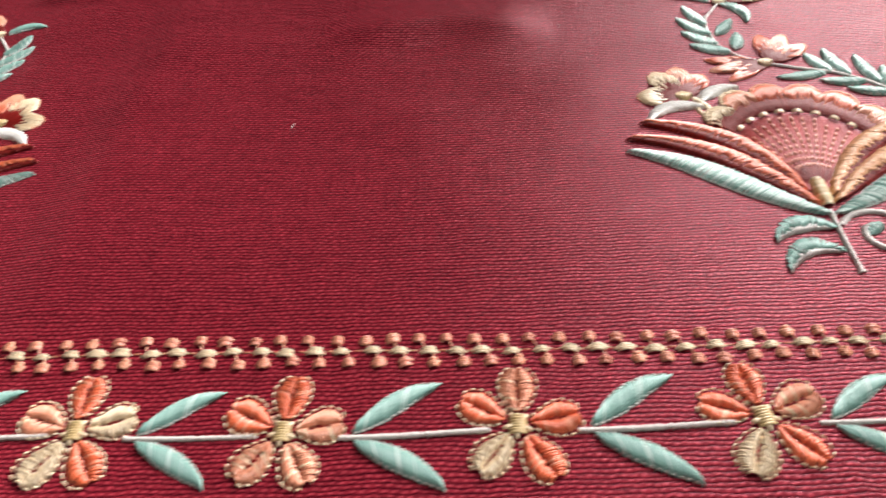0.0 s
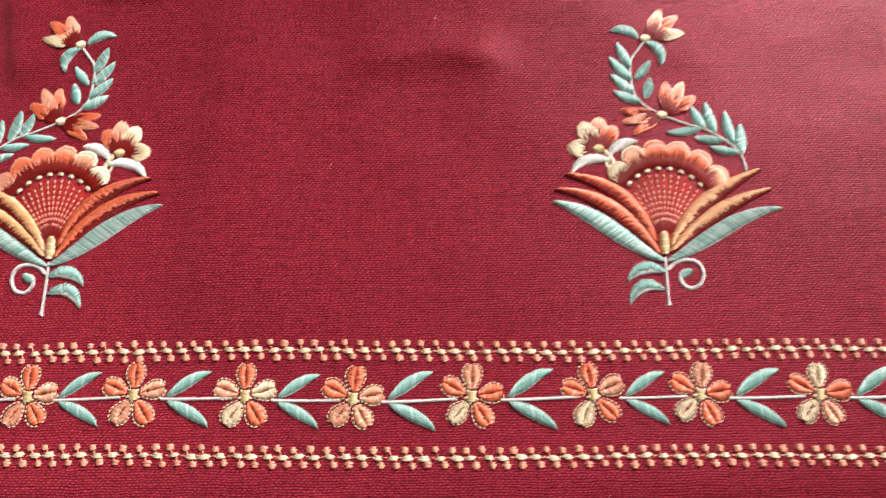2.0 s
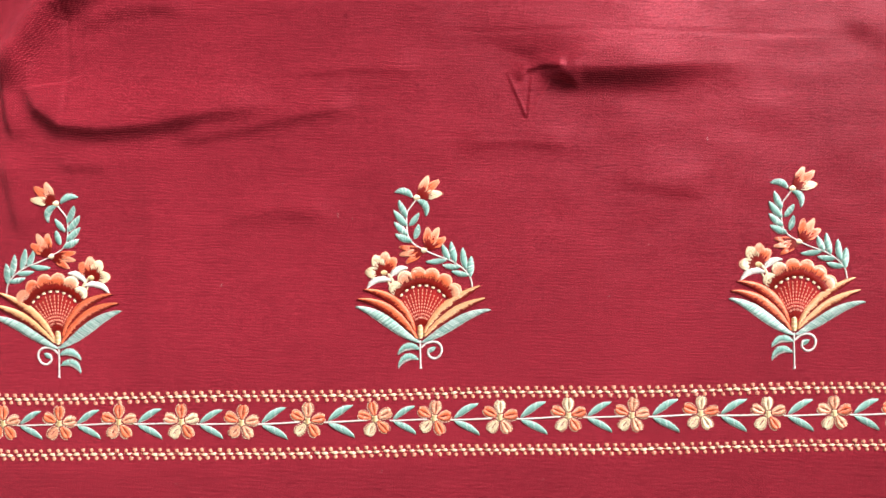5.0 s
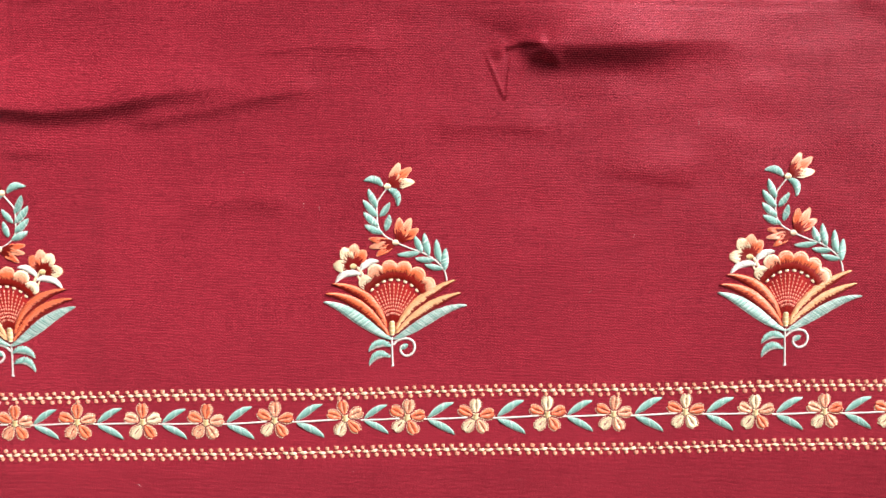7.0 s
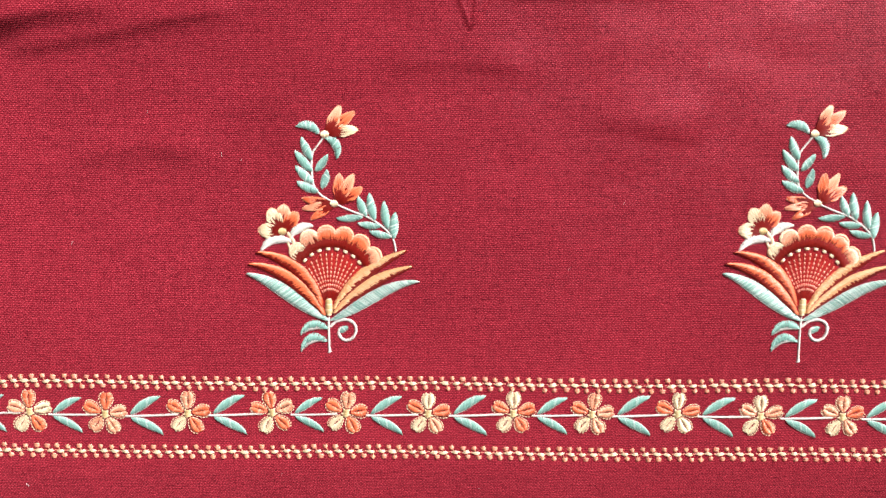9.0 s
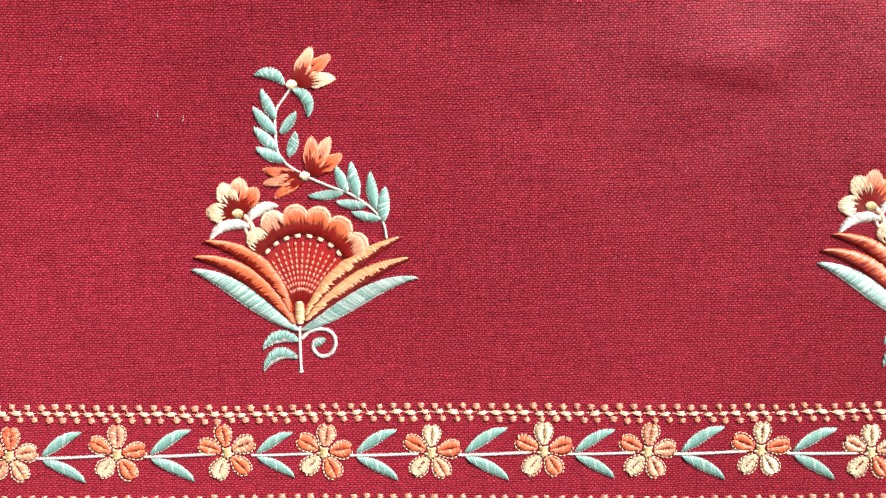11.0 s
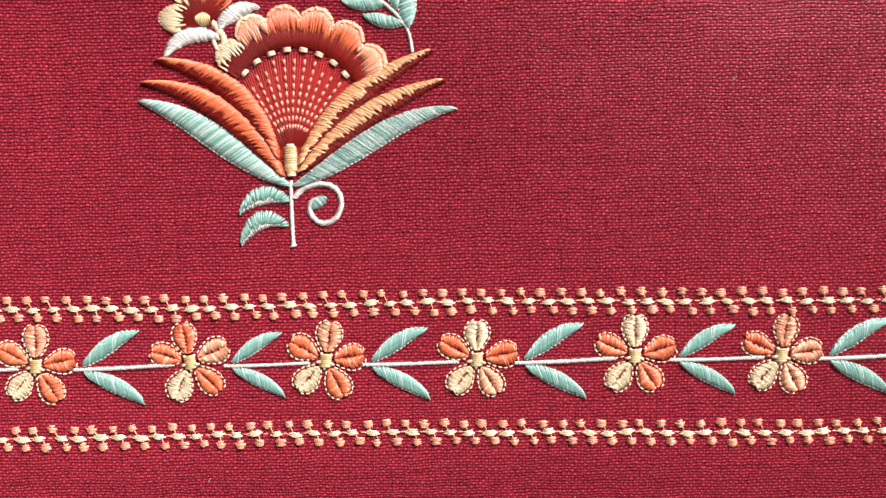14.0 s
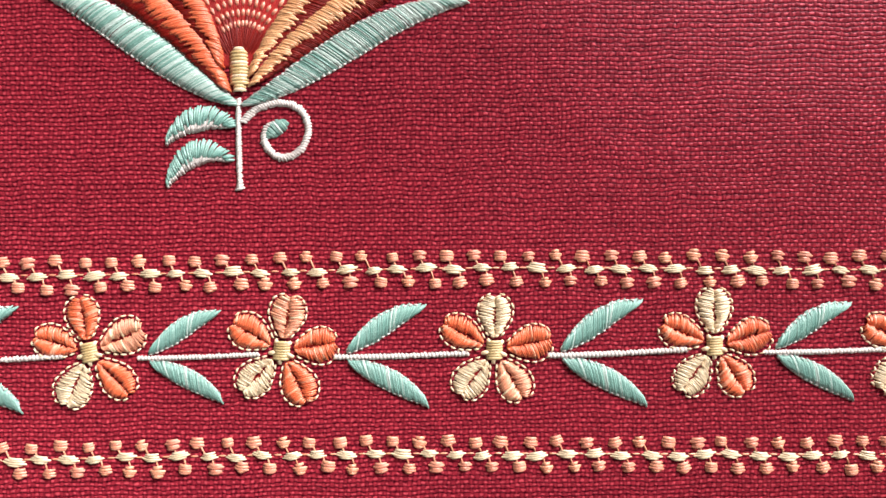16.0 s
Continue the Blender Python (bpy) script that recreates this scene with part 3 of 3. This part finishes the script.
# ---------------------------------------------------------------- the border
def build_flower(colours):
    """Five egg-shaped petals with a ragged slit, loose dashed outlines and a gold centre."""
    flower = tagged(new("border_flower"), "small five-petalled flower embroidered in orange and cream thread", "embroidery", "flowers along the border")
    for ang, main in zip((88, 13, -58, -126, 156), colours):
        a = radians(ang + rnd.uniform(-3, 3))
        tx, ty = math.cos(a), math.sin(a)
        st = Stitches()
        base, size, width = 2.0, 5.9 * rnd.uniform(0.96, 1.05), 4.5 * rnd.uniform(0.94, 1.06)
        count = 24

        def half_at(u, w):
            return w / 2 * math.sqrt(max(0.02, 1 - ((u - 0.58) / (0.62 if u < 0.58 else 0.43)) ** 2)) * (0.72 + 0.28 * min(1.0, u / 0.5))

        for k in range(count):
            u = (k + 0.5) / count
            half = half_at(u, width)
            r = base + size * u
            for side in (-1, 1):
                e = half * rnd.uniform(0.93, 1.07)
                m = 0.06 + rnd.uniform(-0.12, 0.28) if 0.25 < u < 0.74 else rnd.uniform(-0.2, 0.1)
                lean = rnd.uniform(-0.14, 0.14)
                p = (tx * (r + 0.15 + lean) - ty * side * e, ty * (r + 0.15 + lean) + tx * side * e)
                q = (tx * (r - 0.3) - ty * side * m, ty * (r - 0.3) + tx * side * m)
                own = CREAM if main is PEACH and rnd.random() < 0.12 else PEACH if main is ORANGE and rnd.random() < 0.1 else main
                st.strand(p, q, own, 0.34, 0.5 * rnd.uniform(0.85, 1.15), 0.02, 0.10)
        st.strand((tx * 3.6, ty * 3.6), (tx * 6.5, ty * 6.5), RED, 0.34, 0.06)
        rim = []
        for k in range(17):
            u = 0.02 + 0.98 * k / 16
            rim.append((base - 0.2 + (size + 0.6) * u, half_at(u, width + 0.7) if k < 16 else 0.0))
        drift = rnd.uniform(-0.16, 0.16)
        for side in (-1, 1):
            line = [(tx * r - ty * (side * h + drift), ty * r + tx * (side * h + drift)) for r, h in rim]
            running(st, line, CREAM, 0.85, 0.26, 0.28, 0.42)
        st.part("petal", flower)
    st = Stitches(lift=0.25)
    for k in range(7):
        yy = -1.1 + k * 0.37
        st.strand((-1.15, yy), (1.15, yy + 0.1), GOLD, 0.5, 0.5)
    for k in range(5):
        a = radians(50 + 72 * k)
        st.strand((0.6 * math.cos(a), 0.6 * math.sin(a)), (1.9 * math.cos(a), 1.9 * math.sin(a)), CREAM, 0.6, 0.3)
    st.part("flower_centre", flower, "gold stitched square centre")
    return flower


def build_sprig(gap):
    """A stem between two flowers, with a leaf above and a leaf below."""
    sprig = tagged(new("leaf_sprig"), "pair of teal embroidered leaves on a pale stem between flowers", "embroidery", "sprigs along the border")
    st = Stitches()
    cord(st, [(7.4, -0.3), (11.0, -0.3), (17.0, -0.2), (gap - 3.6, 0.2)], PALE, 0.75, 0.55, 0.35, 0.25)
    st.part("stem", sprig)
    for base, tip, b1, b2, side in (((9.0, 0.4), (20.5, 7.1), 0.5, 1.5, 1), ((9.2, -0.8), (21.0, -7.6), 0.3, 1.1, 1)):
        st = Stitches()
        satin_leaf(st, base, tip, 2.7, b1, b2, TEAL, None, 0.6, 0.26, -0.16 * (1 if tip[1] > 0 else -1), 0.6, 0.95, PALE, side)
        st.part("leaf", sprig)
    return sprig


O, P, C = ORANGE, PEACH, CREAM
# place, turn and the five petals' threads, from the top petal clockwise
ROW = ((-233.0, -35.2, 0, (O, P, O, P, O)), (-203.5, -35.2, 2, (O, P, O, O, O)), (-175.3, -35.4, -2, (O, P, O, P, O)), (-146.2, -35.2, 1, (O, P, O, P, O)),
       (-116.0, -35.8, 3, (O, C, O, C, P)), (-87.0, -36.8, -2, (O, P, P, P, O)), (-55.2, -36.6, -3, (P, O, O, C, O)), (-22.6, -36.4, 9, (O, P, O, C, O)),
       (5.9, -36.6, -6, (P, O, O, C, O)), (37.6, -37.0, -2, (C, O, P, C, O)), (70.7, -36.9, 0, (C, O, O, C, O)), (101.3, -37.4, -4, (P, P, P, C, O)),
       (134.5, -37.2, 0, (C, O, C, C, O)), (167.0, -38.3, 1, (C, P, O, C, P)), (199.0, -38.6, 2, (P, O, P, C, P)), (230.5, -39.0, 0, (P, O, P, C, O)),
       (262.0, -39.2, 0, (P, O, O, C, P)))
sprigs = build_sprig(31.2)
for k, (fx, fy, spin, colours) in enumerate(ROW):
    fy += 0.15
    def dip(reach):
        return -math.degrees(math.atan2(cloth_height(fx + reach, fy) - cloth_height(fx - 7, fy), reach + 7))

    build_flower(colours).matrix_basis = pose(fx / 1000, fy / 1000, cloth_height(fx, fy) / 1000, 0, dip(7), spin) @ Matrix.Scale(1.07, 4)
    if k + 1 < len(ROW):
        nx, ny = ROW[k + 1][:2]
        turn = math.degrees(math.atan2(ny + 0.15 - fy, nx - fx))
        m = pose((fx + 0.5) / 1000, (fy - 0.65) / 1000, cloth_height(fx, fy) / 1000, 0, dip(22), turn) @ Matrix.Scale(math.hypot(nx - fx, ny - fy) / 31.2, 4)
        if k:
            copy_thing(sprigs, m @ Matrix.Scale(1 / sprigs.scale[0], 4))
        else:
            sprigs.matrix_basis = m

def bead_mesh(name, length, width, mats, seed):
    r = random.Random(seed)
    st = Stitches()
    n = 4
    for k in range(n):
        o = (k + 0.5) / n * 2 - 1
        h = length / 2 * math.sqrt(1.05 - 0.75 * o * o) * r.uniform(0.78, 1.15)
        yy = o * width / 2
        st.strand((-h, yy), (h, yy + r.uniform(-0.2, 0.2)), mats[k % len(mats)], width / n * 1.5, 0.5, seg=4)
    ob = st.part(name, None)
    me = ob.data
    bpy.data.objects.remove(ob)
    return me


def build_band(line, label):
    """Three rows: beads above and below, dashes between, joined by fine thread."""
    band = tagged(new("stitched_band"), label, "embroidery", "bands of bead stitching")
    beads = [bead_mesh("bead", 2.25, 1.6, (m, m2), s) for s, (m, m2) in enumerate(((PINK, PEACH), (PEACH, PINK), (PINK, PINK), (PEACH, PEACH)))]
    dashes = [bead_mesh("dash", 3.3, 1.25, (CREAM, CREAM), s) for s in (11, 12, 13)]
    links = Stitches()
    x, k = -218.0, 0
    while x < 244:
        y = line(x)
        for name, meshes, dx, dy in (("bead", beads, 0.0, 2.0), ("dash", dashes, 1.3, 0.05), ("bead", beads, 2.3, -1.9)):
            ob = new(name, rnd.choice(meshes))
            ob.parent = band
            px, py = x + dx + rnd.uniform(-0.35, 0.35), y + dy + rnd.uniform(-0.26, 0.26)
            s = rnd.uniform(0.80, 1.02)
            ob.matrix_basis = pose(px / 1000, py / 1000, cloth_height(px, py) / 1000, 0, 0, rnd.uniform(-11, 11)) @ Matrix.Diagonal((s, s, 1, 1))
        h = cloth_height(x, y)
        links.lift = h
        links.strand((x + 0.2, y + 1.9), (x + 0.9, y + 0.3), PEACH, 0.26, 0.22)
        links.strand((x + 1.9, y - 0.2), (x + 2.3, y - 1.6), PEACH, 0.26, 0.22)
        links.strand((x + 2.9, y + 0.1), (x + 4.0, y + 0.1), PEACH, 0.3, 0.1)
        x += 4.15 + rnd.uniform(-0.12, 0.12)
        k += 1
    tagged(links.part("linking_thread", band), kind="stuff")
    return band


build_band(lambda q: -24.7 - 0.0085 * q + 0.35 * math.sin(q / 23), "band of coral bead stitches with cream dashes above the flowers")
build_band(lambda q: -52.4 - 0.0095 * q + 0.35 * math.sin(q / 27 + 1), "band of coral bead stitches with cream dashes below the flowers")


# ---------------------------------------------------------------- lint on the cloth
def build_lint(x, y, turn, size):
    st = Stitches()
    bend = rnd.uniform(-0.6, 0.6)
    st.strand((-size, bend), (0.0, 0.0), PALE, 0.06, 0.2, seg=4)
    st.strand((0.0, 0.0), (size * 0.8, -bend), PALE, 0.06, 0.16, seg=4)
    lint = st.part("lint_fibre", None)
    lint.matrix_basis = pose(x / 1000, y / 1000, cloth_height(x, y) / 1000, 0, 0, turn)
    tagged(lint, "tiny pale lint fibre lying on maroon cloth", "lint", "lint fibres")


for lx, ly in ((-38.0, 62.5), (-31.0, 61.0), (-64.0, 78.0), (111.0, 45.0), (-20.0, -62.0), (58.0, -68.0), (91.0, 20.0), (-95.0, 30.0), (140.0, 95.0), (-120.0, -66.0)):
    build_lint(lx, ly, rnd.uniform(0, 180), rnd.uniform(0.6, 1.1))
